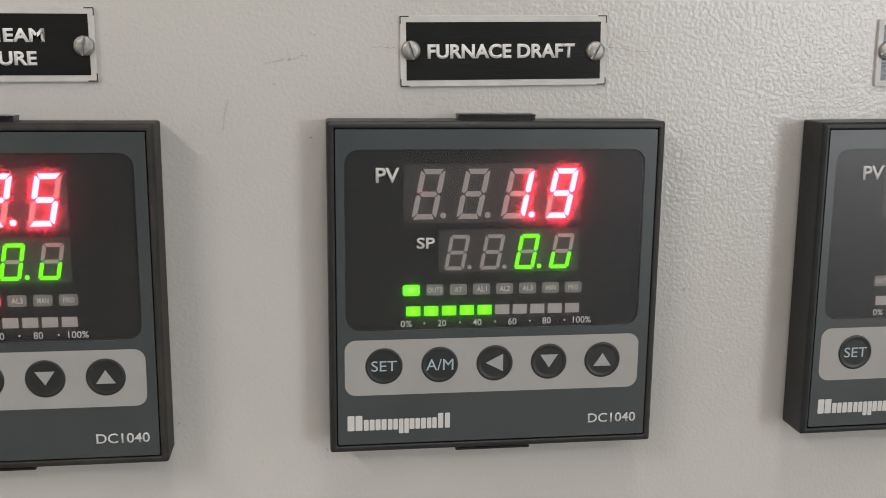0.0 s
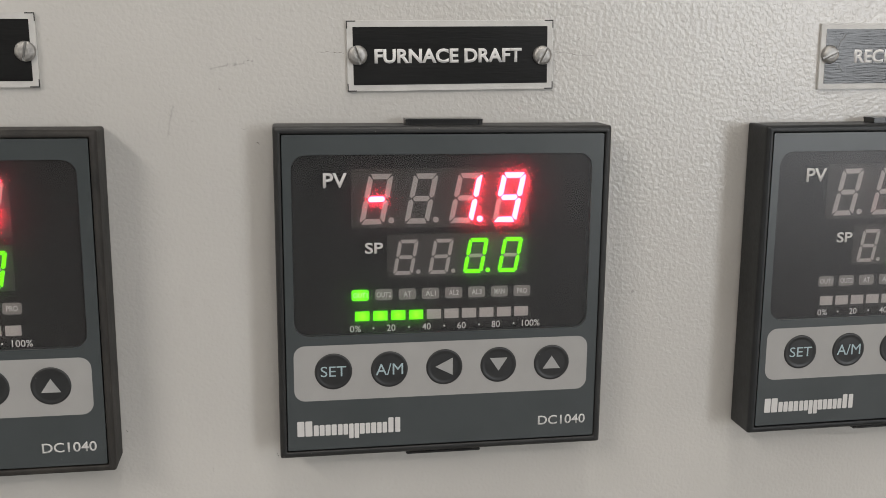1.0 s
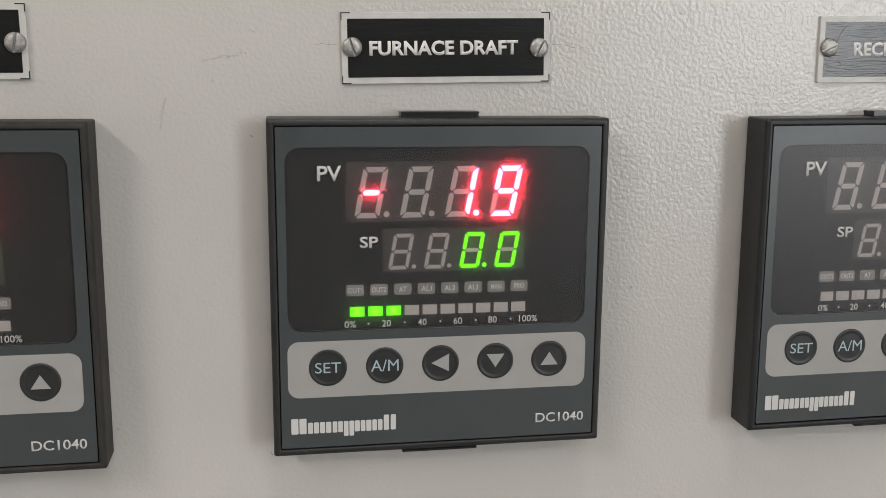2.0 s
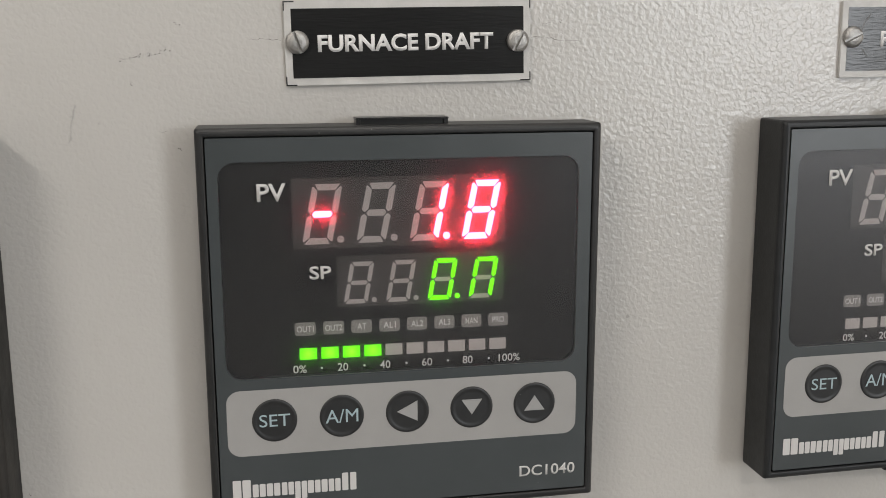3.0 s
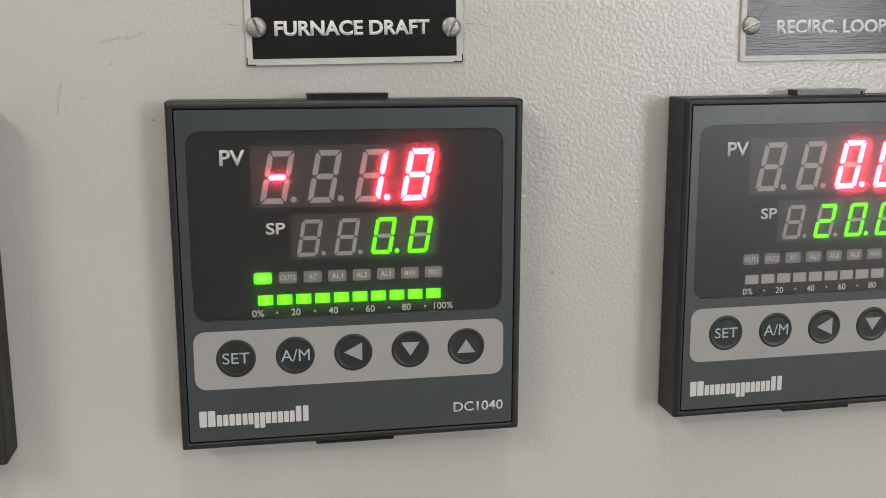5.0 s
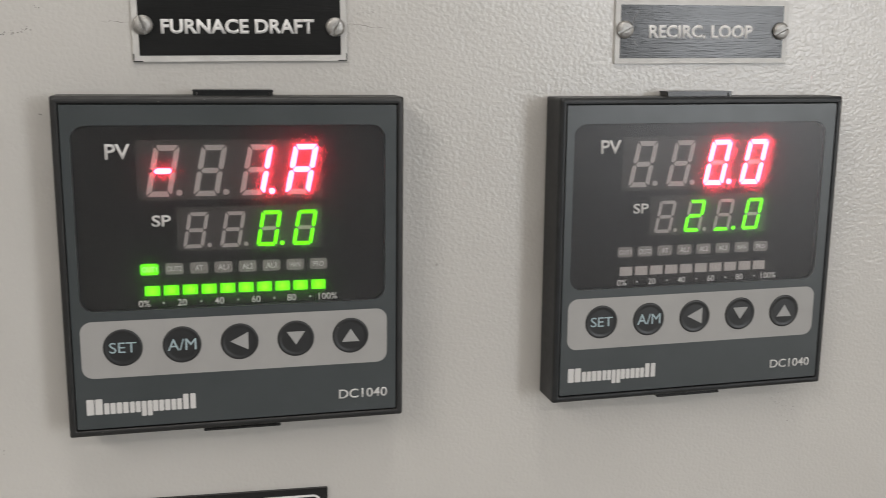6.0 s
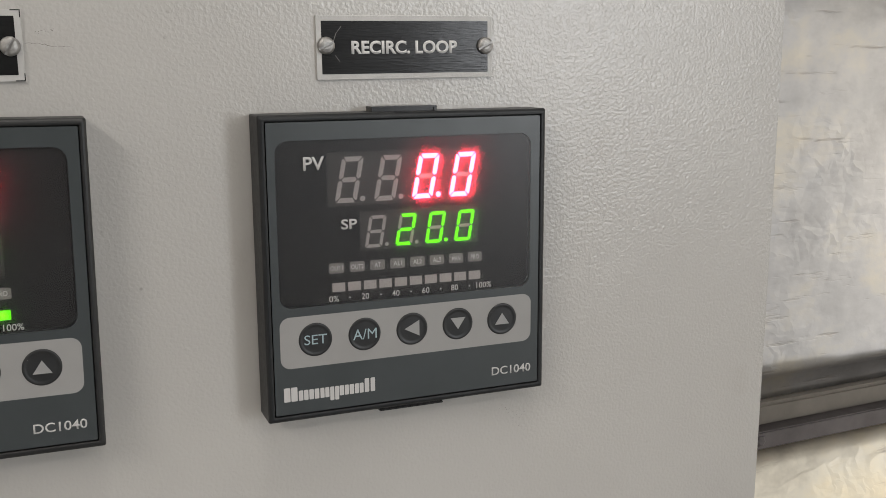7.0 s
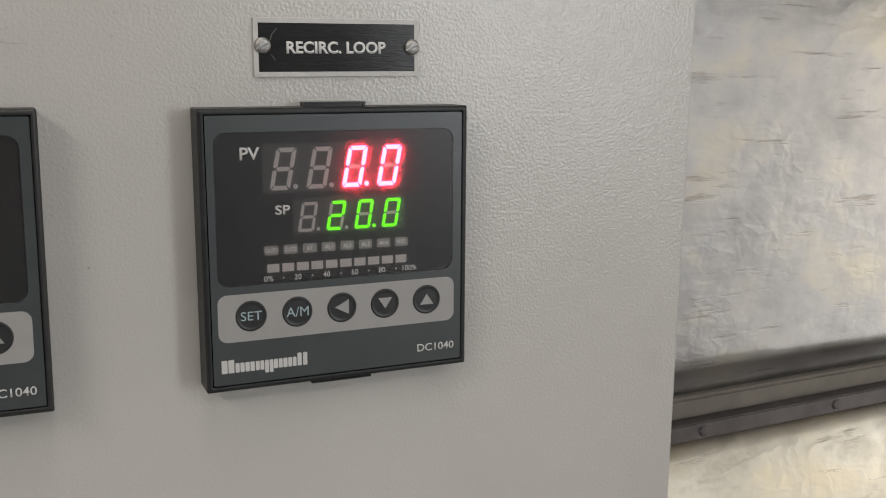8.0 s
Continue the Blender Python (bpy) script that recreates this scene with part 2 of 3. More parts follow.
CONCRETE = varied("concrete_floor", (0.24, 0.23, 0.22), (0.33, 0.32, 0.3), 2.5, 0.6, bump=0.3, bump_scale=60)
# unseen south wall: the hall's dimness is put into its colour, darkening reflections
DIM_HALL = varied("dim_hall_wall", (0.09, 0.095, 0.09), (0.13, 0.135, 0.13), 3, 0.7, bump=0.2, bump_scale=90)
CEILING = varied("white_ceiling", (0.66, 0.65, 0.63), (0.72, 0.71, 0.69), 3, 0.8)
FRAME = varied("white_window_frame", (0.6, 0.6, 0.58), (0.7, 0.7, 0.68), 10, 0.4)
TUBE = glow("tube_light_diffuser", (1.0, 0.98, 0.94), 5.0)

dusty(OVERLAY, 150.0, 0.035, 0.8)
dusty(KEYPAD, 120.0, 0.03, 0.6)
dusty(BUTTON, 300.0, 0.05, 0.5)
dusty(BLACK, 130.0, 0.035, 0.5)
dusty(WORN_HOUSING, 420.0, 0.05, 0.3)
dusty(PLATE_BLACK, 260.0, 0.05, 0.25)

# ---- building blocks ----


def link(name, data, parent=None, label=""):
    ob = new(name, data)
    if parent is not None:
        ob.parent = parent
    if label:
        ob["label"] = label
    return ob


def part(name, bm, material, parent, label=""):
    """Links a bmesh as one mesh object under a thing or a part."""
    me = bpy.data.meshes.new(name)
    bmesh.ops.recalc_face_normals(bm, faces=bm.faces)
    bm.to_mesh(me)
    bm.free()
    for m in material if isinstance(material, (list, tuple)) else [material]:
        me.materials.append(m)
    return link(name, me, parent, label)


def thing(name, m, label, category, group="", kind=""):
    ob = new(name)
    ob.empty_display_size = 0.02
    ob.matrix_world = m
    return tagged(ob, label, category, group, kind)


def box(bm, x0, x1, y0, y1, z0, z1, bevel=0.0, segments=2):
    r = bmesh.ops.create_cube(bm, size=1.0)
    for v in r["verts"]:
        v.co = Vector(((x0 + x1) / 2 + v.co.x * (x1 - x0), (y0 + y1) / 2 + v.co.y * (y1 - y0), (z0 + z1) / 2 + v.co.z * (z1 - z0)))
    if bevel:
        edges = {e for v in r["verts"] for e in v.link_edges}
        bmesh.ops.bevel(bm, geom=list(edges), offset=bevel, segments=segments, affect="EDGES")
    return bm


def outline(x0, x1, z0, z1, r, n=6):
    """A rounded rectangle, counter-clockwise, always 4 * (n + 1) points."""
    pts = []
    for cx, cz, a0 in ((x1 - r, z1 - r, 0), (x0 + r, z1 - r, 90), (x0 + r, z0 + r, 180), (x1 - r, z0 + r, 270)):
        for i in range(n + 1):
            a = radians(a0 + 90 * i / n)
            pts.append((cx + r * math.cos(a), cz + r * math.sin(a)))
    return pts


def loft(bm, rings, cap_first=False, cap_last=False):
    """Bridges rings of (x, y, z) points that all have the same count."""
    loops = [[bm.verts.new(p) for p in ring] for ring in rings]
    for a, b in zip(loops, loops[1:]):
        for i in range(len(a)):
            j = (i + 1) % len(a)
            bm.faces.new((a[i], a[j], b[j], b[i]))
    if cap_first:
        bm.faces.new(loops[0])
    if cap_last:
        bm.faces.new(loops[-1])
    return bm


def slab(bm, pts, y_back, y_front, edge=0.0):
    """A flat plate of the outline pts, its front edge slightly eased."""
    cx, cz = sum(p[0] for p in pts) / len(pts), sum(p[1] for p in pts) / len(pts)

    def inset(d):
        out = []
        for x, z in pts:
            k = max(0.0, 1 - d / max(1e-9, math.hypot(x - cx, z - cz)))
            out.append((cx + (x - cx) * k, cz + (z - cz) * k))
        return out
    rings = [[(x, y_back, z) for x, z in pts], [(x, y_front + edge, z) for x, z in pts]]
    if edge:
        rings.append([(x, y_front, z) for x, z in inset(edge)])
    return loft(bm, rings, True, True)


def lathe(bm, cx, cz, profile, n=32):
    """Turns (radius, y) pairs about an axis along y; the last ring is closed."""
    rings = [[(cx + r * math.cos(2 * math.pi * i / n), y, cz + r * math.sin(2 * math.pi * i / n)) for i in range(n)] for r, y in profile]
    return loft(bm, rings, True, True)


WORDS = {}


def lettering(name, text, x0, x1, z0, z1, y, material, parent, bold=0.0, depth=0.00003, label=""):
    """Words in the built-in font, fitted to a box on a plane that faces -y."""
    key = (text, round(x1 - x0, 6), round(z1 - z0, 6), bold, material.name)
    if key not in WORDS:
        cu = bpy.data.curves.new("words", "FONT")
        cu.body, cu.extrude, cu.offset, cu.resolution_u = text, 0.0, bold, 4
        tmp = bpy.data.objects.new("words", cu)
        me = bpy.data.meshes.new_from_object(tmp)
        bpy.data.objects.remove(tmp)
        xs = [v.co.x for v in me.vertices]
        zs = [v.co.y for v in me.vertices]
        sx, sz = (x1 - x0) / (max(xs) - min(xs)), (z1 - z0) / (max(zs) - min(zs))
        mx, mz = (max(xs) + min(xs)) / 2, (max(zs) + min(zs)) / 2
        bm = bmesh.new()
        bm.from_mesh(me)
        bpy.data.meshes.remove(me)
        for v in bm.verts:
            v.co = Vector(((v.co.x - mx) * sx, 0.0, (v.co.y - mz) * sz))
        flat = list(bm.faces)
        r = bmesh.ops.extrude_face_region(bm, geom=flat)
        for v in r["geom"]:
            if isinstance(v, bmesh.types.BMVert):
                v.co.y -= depth
        bmesh.ops.recalc_face_normals(bm, faces=bm.faces)
        me = bpy.data.meshes.new(name)
        bm.to_mesh(me)
        bm.free()
        me.materials.append(material)
        WORDS[key] = me
    ob = link(name, WORDS[key], parent, label)
    ob.location = ((x0 + x1) / 2, y, (z0 + z1) / 2)
    return ob


# ---- the control cabinet ----
HEIGHT = 1.5          # height of the row of controllers above the floor
EDGE_X = 0.3009       # outer edge of the cabinet front


def control_cabinet():
    cab = thing("control_cabinet", pose(0, 0, 0), "light warm-grey powder-coated steel control cabinet standing on the floor", "cabinet")
    part("front_panel", box(bmesh.new(), -0.52, EDGE_X, 0.0, 0.02, 0.1, 2.05, 0.0024, 4), COAT, cab, "orange-peel textured grey front with small scratches")
    part("side_panel", box(bmesh.new(), EDGE_X - 0.022, EDGE_X - 0.002, 0.0203, 0.28, 0.1, 2.049), COAT, cab)
    part("side_panel", box(bmesh.new(), -0.518, -0.498, 0.0203, 0.28, 0.1, 2.049), COAT, cab)
    part("top_panel", box(bmesh.new(), -0.4978, EDGE_X - 0.0222, 0.0203, 0.28, 2.03, 2.049), COAT, cab)
    part("back_panel", box(bmesh.new(), -0.4978, EDGE_X - 0.0222, 0.262, 0.28, 0.1, 2.0297), COAT, cab)
    part("plinth", box(bmesh.new(), -0.50, EDGE_X - 0.02, 0.03, 0.27, 0.0, 0.0998), STEEL, cab)
    # hairline cracks in the coat: start, end (mm from the middle controller), width
    rnd = random.Random(5)
    for x0, z0, x1, z1, w in ((33.6, 68.2, 36.8, 68.4, 0.13), (36.8, 68.4, 41.8, 67.5, 0.17), (41.8, 67.5, 46.5, 67.2, 0.1),
                              (-27.6, 67.5, -31.5, 67.9, 0.17), (-31.5, 67.9, -35.0, 67.7, 0.1)):
        bm = bmesh.new()
        n = 7
        rows = []
        d = Vector((x1 - x0, z1 - z0)).normalized()
        for i in range(n + 1):
            k = i / n
            j = rnd.uniform(-0.2, 0.2) if 0 < i < n else 0
            h = w * 0.5 * (0.3 + 0.7 * math.sin(math.pi * k)) * rnd.uniform(0.6, 1.2)
            c = Vector((x0 + (x1 - x0) * k - d.y * j, z0 + (z1 - z0) * k + d.x * j))
            rows.append([(c.x - d.y * h, c.y + d.x * h), (c.x + d.y * h, c.y - d.x * h)])
        vs = [[bm.verts.new((x * MM, -0.00004, HEIGHT + z * MM)) for x, z in r] for r in rows]
        for a, b in zip(vs, vs[1:]):
            bm.faces.new((a[0], a[1], b[1], b[0]))
        part("hairline_scratch", bm, DARK_LINE, cab)
    # broken trails of scuffed dirt: start, end, spread across, number of flecks, largest fleck
    for x0, z0, x1, z1, spread, count, size in ((-65.5, 63.2, -60.5, 64.0, 0.25, 22, 0.3), (-60.5, 64.0, -56.5, 64.5, 0.3, 22, 0.36), (-56.5, 64.7, -53.5, 66.0, 0.4, 13, 0.36),
                                                (-75.0, 53.0, -75.8, 49.4, 0.2, 18, 0.36), (-76.0, 49.0, -77.0, 44.0, 0.2, 26, 0.28), (-70.6, 48.6, -69.9, 48.7, 0.2, 3, 0.4),
                                                (37.0, 71.4, 42.5, 72.0, 0.4, 16, 0.28), (-51.8, 71.6, -51.0, 70.8, 0.25, 5, 0.42), (-53.0, 42.6, -51.4, 42.0, 0.3, 5, 0.36),
                                                (-63.0, 57.2, -62.0, 57.9, 0.4, 5, 0.36), (-56.8, 46.6, -54.6, 46.0, 0.4, 4, 0.34), (38.2, -52.2, 38.6, -52.6, 0.1, 2, 0.4),
                                                (-48.6, -52.0, -48.2, -52.6, 0.2, 3, 0.34), (13.0, -52.2, 14.5, -51.6, 0.3, 4, 0.34), (-92.6, -41.4, -92.3, -42.4, 0.1, 3, 0.5),
                                                (184.0, -57.0, 191.0, -66.0, 1.6, 26, 0.28), (96.0, 55.0, 99.0, 54.0, 0.5, 5, 0.3), (66.0, 42.0, 70.0, 38.0, 2.0, 7, 0.26),
                                                (205.0, 69.0, 216.0, 78.0, 3.0, 16, 0.3), (-69.0, -55.0, -66.0, -56.0, 0.6, 4, 0.3)):
        bm = bmesh.new()
        for _ in range(count):
            k = rnd.random()
            cx, cz = x0 + (x1 - x0) * k + rnd.gauss(0, spread), z0 + (z1 - z0) * k + rnd.gauss(0, spread)
            r = size * 0.62 * rnd.uniform(0.3, 1.0)
            a0 = rnd.uniform(0, 6.28)
            bm.faces.new([bm.verts.new(((cx + r * rnd.uniform(0.6, 1.3) * math.cos(a0 + i)) * MM, -0.00004, HEIGHT + (cz + 0.7 * r * math.sin(a0 + i)) * MM)) for i in range(6)])
        part("scuff_mark", bm, SCUFF, cab)
    return cab


# ---- temperature controllers ----
SEGMENTS = "abcdefg"
SHAPES = {"0": "abcdef", "1": "bc", "2": "abdeg", "5": "acdfg", "8": "abcdefg", "9": "abcdfg", "-": "g", " ": ""}
TILES = {}            # (controller, name) -> tile and its place, for motions()
TILE_MESH = {}
HALF = 0.00012        # half the thickness of a lamp tile
Y_FACE, Y_WINDOW, Y_FILM = -0.0134, -0.0114, -0.01335


def segment_outline(s, w, h, t, g):
    a = [(0.4 * t, h), (w - 0.4 * t, h), (w - t - 0.2 * g, h - t), (t + 0.2 * g, h - t)]
    f = [(0.05 * t, h - 0.32 * t - g), (0.3 * t, h - 0.3 * t - g), (t, h - t - g), (t, h / 2 + 0.5 * t + g), (0.5 * t, h / 2 + g), (0.0, h / 2 + 0.5 * t)]
    mid = [(0.62 * t + g, h / 2), (t + g, h / 2 + t / 2), (w - t - g, h / 2 + t / 2), (w - 0.62 * t - g, h / 2), (w - t - g, h / 2 - t / 2), (t + g, h / 2 - t / 2)]
    if s == "a":
        return a
    if s == "d":
        return [(x, h - z) for x, z in a]
    if s == "g":
        return mid
    return [(w - x if s in "bc" else x, h - z if s in "ce" else z) for x, z in f]


def tile_mesh(key, pts, upright, lit, unlit):
    """A small two-sided lamp tile: the lit side faces out at rest; turned over, the unlit side does, with the same outline."""
    if key not in TILE_MESH:
        bm = bmesh.new()
        back = [(-x, z) for x, z in pts] if upright else [(x, -z) for x, z in pts]
        for shape, y, index in ((pts, -HALF, 0), (back, HALF, 1)):
            outer = [bm.verts.new((x * MM, y, z * MM)) for x, z in shape]
            inner = [bm.verts.new((x * MM, 0.0, z * MM)) for x, z in shape]
            bm.faces.new(outer).material_index = index
            for i in range(len(shape)):
                j = (i + 1) % len(shape)
                bm.faces.new((outer[i], outer[j], inner[j], inner[i])).material_index = index
        bmesh.ops.recalc_face_normals(bm, faces=bm.faces)
        me = bpy.data.meshes.new("tile")
        bm.to_mesh(me)
        bm.free()
        me.materials.append(lit)
        me.materials.append(unlit)
        TILE_MESH[key] = me
    return TILE_MESH[key]


def tile_pose(place, upright, turn):
    return pose(*place, 0, 0, turn) if upright else pose(*place, turn, 0, 0)


def lamp_tile(name, which, key, pts, upright, y, lit, unlit, parent, on, tag):
    cx, cz = sum(p[0] for p in pts) / len(pts), sum(p[1] for p in pts) / len(pts)
    me = tile_mesh(key, [(x - cx, z - cz) for x, z in pts], upright, lit, unlit)
    ob = link(name, me, parent)
    place = (cx * MM, y, cz * MM)
    ob.matrix_basis = tile_pose(place, upright, 0 if on else 180)
    TILES[which, tag] = (ob, place, upright, on)
    return ob


def digits(which, row, module, text, x_first, pitch, z0, w, h, t, slant, dp_dx, dp_dz, dp_r, lit):
    """Four slanted seven-segment digits with points; a point in the text lights the point of the digit before it."""
    cells = []
    for ch in text:
        if ch == ".":
            cells[-1] = (cells[-1][0], True)
        else:
            cells.append((ch, False))
    for k, (ch, point) in enumerate(cells):
        x0 = x_first + pitch * k
        for s in SEGMENTS:
            pts = [(x0 + x + slant * z / h, z0 + z) for x, z in segment_outline(s, w, h, t, 0.14 * t)]
            lamp_tile("segment", which, (row, s), pts, s in "bcef", Y_WINDOW - 0.0002, lit, UNLIT, module, s in SHAPES[ch], f"{row}{k + 1}{s}")
        if k == 3:
            continue
        pts = [(x0 + dp_dx + dp_r * math.cos(math.pi * i / 8), z0 + dp_dz + dp_r * math.sin(math.pi * i / 8)) for i in range(16)]
        lamp_tile("decimal_point", which, (row, "dp"), pts, True, Y_WINDOW - 0.0002, lit, UNLIT, module, point, f"{row}{k + 1}p")


LAMP_WORDS = ("OUT1", "OUT2", "AT", "AL1", "AL2", "AL3", "MAN", "PRO")
SCALE_WORDS = (("0%", -26.0, 3.2), ("20", -15.75, 2.5), ("40", -5.5, 2.5), ("60", 4.8, 2.5), ("80", 14.95, 2.5), ("100%", 25.5, 5.4))


def arrow(direction):
    base = [(-2.6, -1.95), (2.6, -1.95), (0.0, 1.95)]
    if direction == "down":
        return [(-x, -z) for x, z in base]
    if direction == "left":
        return [(-z * 1.3 - 0.1, x) for x, z in base]
    return base


def temperature_controller(which, m, label, pv, sp, bars, lamps, housing):
    tc = thing("temperature_controller", m, label, "controller", "controllers on the cabinet front")
    part("gasket", box(bmesh.new(), -0.0468, 0.0468, -0.0011, 0.0, -0.0468, 0.0468), RUBBER, tc)
    # housing: square moulded bezel with crisp corners, a rolled front rim and a groove inside it
    rings = []
    for h, y, r in ((46.5, -1.1, 0.5), (47.9, -1.12, 0.6), (48.0, -1.4, 0.6), (48.0, -12.2, 0.6), (47.93, -12.75, 0.6), (47.7, -13.2, 0.6), (47.3, -13.5, 0.6),
                    (46.8, -13.62, 0.5), (46.35, -13.6, 0.5), (46.1, -13.45, 0.5), (46.0, -13.1, 0.5), (46.0, -10.0, 0.5)):
        rings.append([(x * MM, y * MM, z * MM) for x, z in outline(-h, h, -h, h, r, 4)])
    body = part("housing", loft(bmesh.new(), rings, True, True), housing, tc, "moulded black plastic bezel")
    for p in body.data.polygons:
        p.use_smooth = len(p.vertices) == 4 and abs(p.normal.y) > 0.05 and p.area < 4e-5
    # spring clips at top and bottom of the bezel: a thin lip held off on two feet
    for side, lip, y in ((1, 0.0496, -0.0085), (-1, 0.0493, -0.0118)):
        bm = box(bmesh.new(), -0.0111, 0.0113, y, y + 0.006, *sorted((side * (lip - 0.0006), side * lip)), 0.0002, 2)
        for x in (-0.0109, 0.0101):
            box(bm, x, x + 0.0010, y + 0.0002, y + 0.0058, *sorted((side * 0.0479, side * (lip - 0.0005))), 0.0001, 1)
        box(bm, -0.0098, 0.0100, y + 0.0007, y + 0.0053, *sorted((side * 0.0479, side * (lip - 0.0005))))
        part("mounting_clip", bm, CLIP, tc, "thin springy black clip")
    # overlay with the window hole through it
    outer = outline(-45.7, 45.7, -45.55, 45.75, 0.4)
    hole = outline(-43.3, 42.45, -11.5, 40.2, 4.0)
    rings = [[(x * MM, y, z * MM) for x, z in pts] for pts, y in ((outer, -0.0112), (outer, Y_FACE), (hole, Y_FACE), (hole, -0.0112))]
    rings.append(rings[0])
    bm = bmesh.new()
    loops = [[bm.verts.new(p) for p in ring] for ring in rings[:4]]
    for a, b in ((0, 1), (1, 2), (2, 3), (3, 0)):
        for i in range(len(outer)):
            j = (i + 1) % len(outer)
            bm.faces.new((loops[a][i], loops[a][j], loops[b][j], loops[b][i]))
    overlay = part("faceplate", bm, OVERLAY, tc, "slate-grey printed overlay")
    # display: black back, smoked film, led modules
    back = part("display_back", slab(bmesh.new(), [(x * MM, z * MM) for x, z in outline(-44.0, 43.2, -12.2, 40.9, 4.0)], -0.0105, Y_WINDOW), BLACK, tc)
    part("display_film", slab(bmesh.new(), [(x * MM, z * MM) for x, z in outline(-43.25, 42.4, -11.45, 40.15, 3.96)], Y_FILM + 0.0002, Y_FILM), FILM, tc, "smoked satin film over the display")
    upper = part("led_module", slab(bmesh.new(), [(x * MM, z * MM) for x, z in outline(-26.7, 24.6, 19.2, 36.0, 0.2, 1)], Y_WINDOW + 0.0005, Y_WINDOW - 0.0002), MODULE, tc, "four-digit red seven-segment display")
    lower = part("led_module", slab(bmesh.new(), [(x * MM, z * MM) for x, z in outline(-16.6, 24.3, 4.7, 17.2, 0.2, 1)], Y_WINDOW + 0.0005, Y_WINDOW - 0.0002), MODULE, tc, "four-digit green seven-segment display")
    digits(which, "P", upper, pv, -24.6, 12.75, 20.3, 7.1, 14.3, 1.5, 2.85, 9.15, 1.05, 0.85, LIT_RED)
    digits(which, "S", lower, sp, -15.1, 10.18, 5.5, 5.75, 10.2, 1.05, 1.85, 7.4, 0.75, 0.62, LIT_GREEN)
    for k, word in enumerate(LAMP_WORDS):
        cx = -24.4 + 6.78 * k
        pts = outline(cx - 2.5, cx + 2.5, -1.9, 1.35, 0.7, 3)
        red = word.startswith("AL")
        lamp_tile("indicator_lamp", which, ("lamp", red), pts, False, Y_WINDOW, LIT_LAMP if red else LIT_BAR, UNLIT_LAMP, back, word in lamps, "lamp" + word)
        w = {2: 2.2, 3: 3.0, 4: 4.1}[len(word)]
        lettering("lettering", word, (cx - w / 2) * MM, (cx + w / 2) * MM, -1.02 * MM, 0.5 * MM, Y_WINDOW - 0.00016, LAMP_INK, back, 0.01)
    for k in range(10):
        cx = -23.85 + 5.2 * k
        pts = [(cx - 2.08, -7.9), (cx + 2.08, -7.9), (cx + 2.08, -5.05), (cx - 2.08, -5.05)]
        lamp_tile("bar_segment", which, "bar", pts, False, Y_WINDOW, LIT_BAR, UNLIT_BAR, back, k < bars, f"bar{k + 1}")
    film_front = Y_FILM - 0.00002
    lettering("lettering", "PV", -34.6 * MM, -28.0 * MM, 31.0 * MM, 35.2 * MM, film_front, INK, tc, 0.02)
    lettering("lettering", "SP", -23.1 * MM, -18.0 * MM, 12.2 * MM, 15.4 * MM, film_front, INK, tc, 0.02)
    for word, cx, w in SCALE_WORDS:
        lettering("scale_number", word, (cx - w / 2) * MM, (cx + w / 2) * MM, -10.6 * MM, -8.65 * MM, film_front, INK, tc, 0.005)
    for k in range(5):
        part("scale_dot", slab(bmesh.new(), [(x * MM, z * MM) for x, z in outline(-21.1 + 10.28 * k, -20.55 + 10.28 * k, -9.85, -9.3, 0.26, 2)], film_front, film_front - 0.00003), INK, tc)
    # keypad
    pad = part("keypad", slab(bmesh.new(), [(x * MM, z * MM) for x, z in outline(-43.65, 43.0, -30.7, -14.2, 3.2)], Y_FACE + 0.0003, Y_FACE - 0.00005), KEYPAD, tc, "light grey keypad strip")
    for k, word in enumerate(("SET", "A/M", "left", "down", "up")):
        cx, cz = -32.4 + 16.12 * k, -22.0
        bm = lathe(bmesh.new(), cx * MM, cz * MM, [(r * MM, Y_FACE + y * MM) for r, y in ((5.4, 0.0), (5.36, -0.16), (5.15, -0.32), (4.8, -0.36), (4.45, -0.26), (4.2, -0.2), (3.8, -0.2), (1.8, -0.3), (0.4, -0.33))], 36)
        key = part("button", bm, BUTTON, tc, "round black rubber button")
        for p in key.data.polygons:
            p.use_smooth = len(p.vertices) == 4
        if len(word) == 3 and word != "up":
            w, h = (7.3, 3.1) if word == "SET" else (7.9, 3.4)
            lettering("lettering", word, (cx - w / 2) * MM, (cx + w / 2) * MM, (cz - h / 2 + 0.1) * MM, (cz + h / 2 + 0.1) * MM, Y_FACE - 0.00042, TEAL_INK, key, 0.0)
        else:
            pts = [((cx + x) * MM, (cz + 0.15 + z) * MM) for x, z in arrow(word)]
            part("arrow", slab(bmesh.new(), pts, Y_FACE - 0.00025, Y_FACE - 0.00046), ARROW_INK, key)
    # maker's mark as plain bars, and the model number
    for x0, x1, z0, z1 in ((-43.0, -38.7, -41.4, -36.8), (-38.3, -35.2, -41.4, -38.1), (-34.9, -31.7, -41.4, -38.1), (-31.3, -28.4, -41.4, -38.1), (-28.1, -25.2, -42.6, -38.1),
                           (-25.0, -20.2, -41.4, -38.1), (-19.9, -17.0, -41.4, -38.1), (-16.6, -15.1, -41.4, -36.8), (-14.6, -13.1, -41.4, -36.8)):
        stems = 1 if x1 - x0 < 2 else 3 if x1 - x0 > 4.5 else 2
        step = (x1 - x0) / stems
        for k in range(stems):
            a, b = x0 + step * k + (0.14 if k else 0.0), x0 + step * (k + 1) - (0.14 if k < stems - 1 else 0.0)
            part("mark_bar", slab(bmesh.new(), [(x * MM, z * MM) for x, z in outline(a, b, z0, z1, 0.25, 2)], Y_FACE, Y_FACE - 0.00004), INK, overlay)
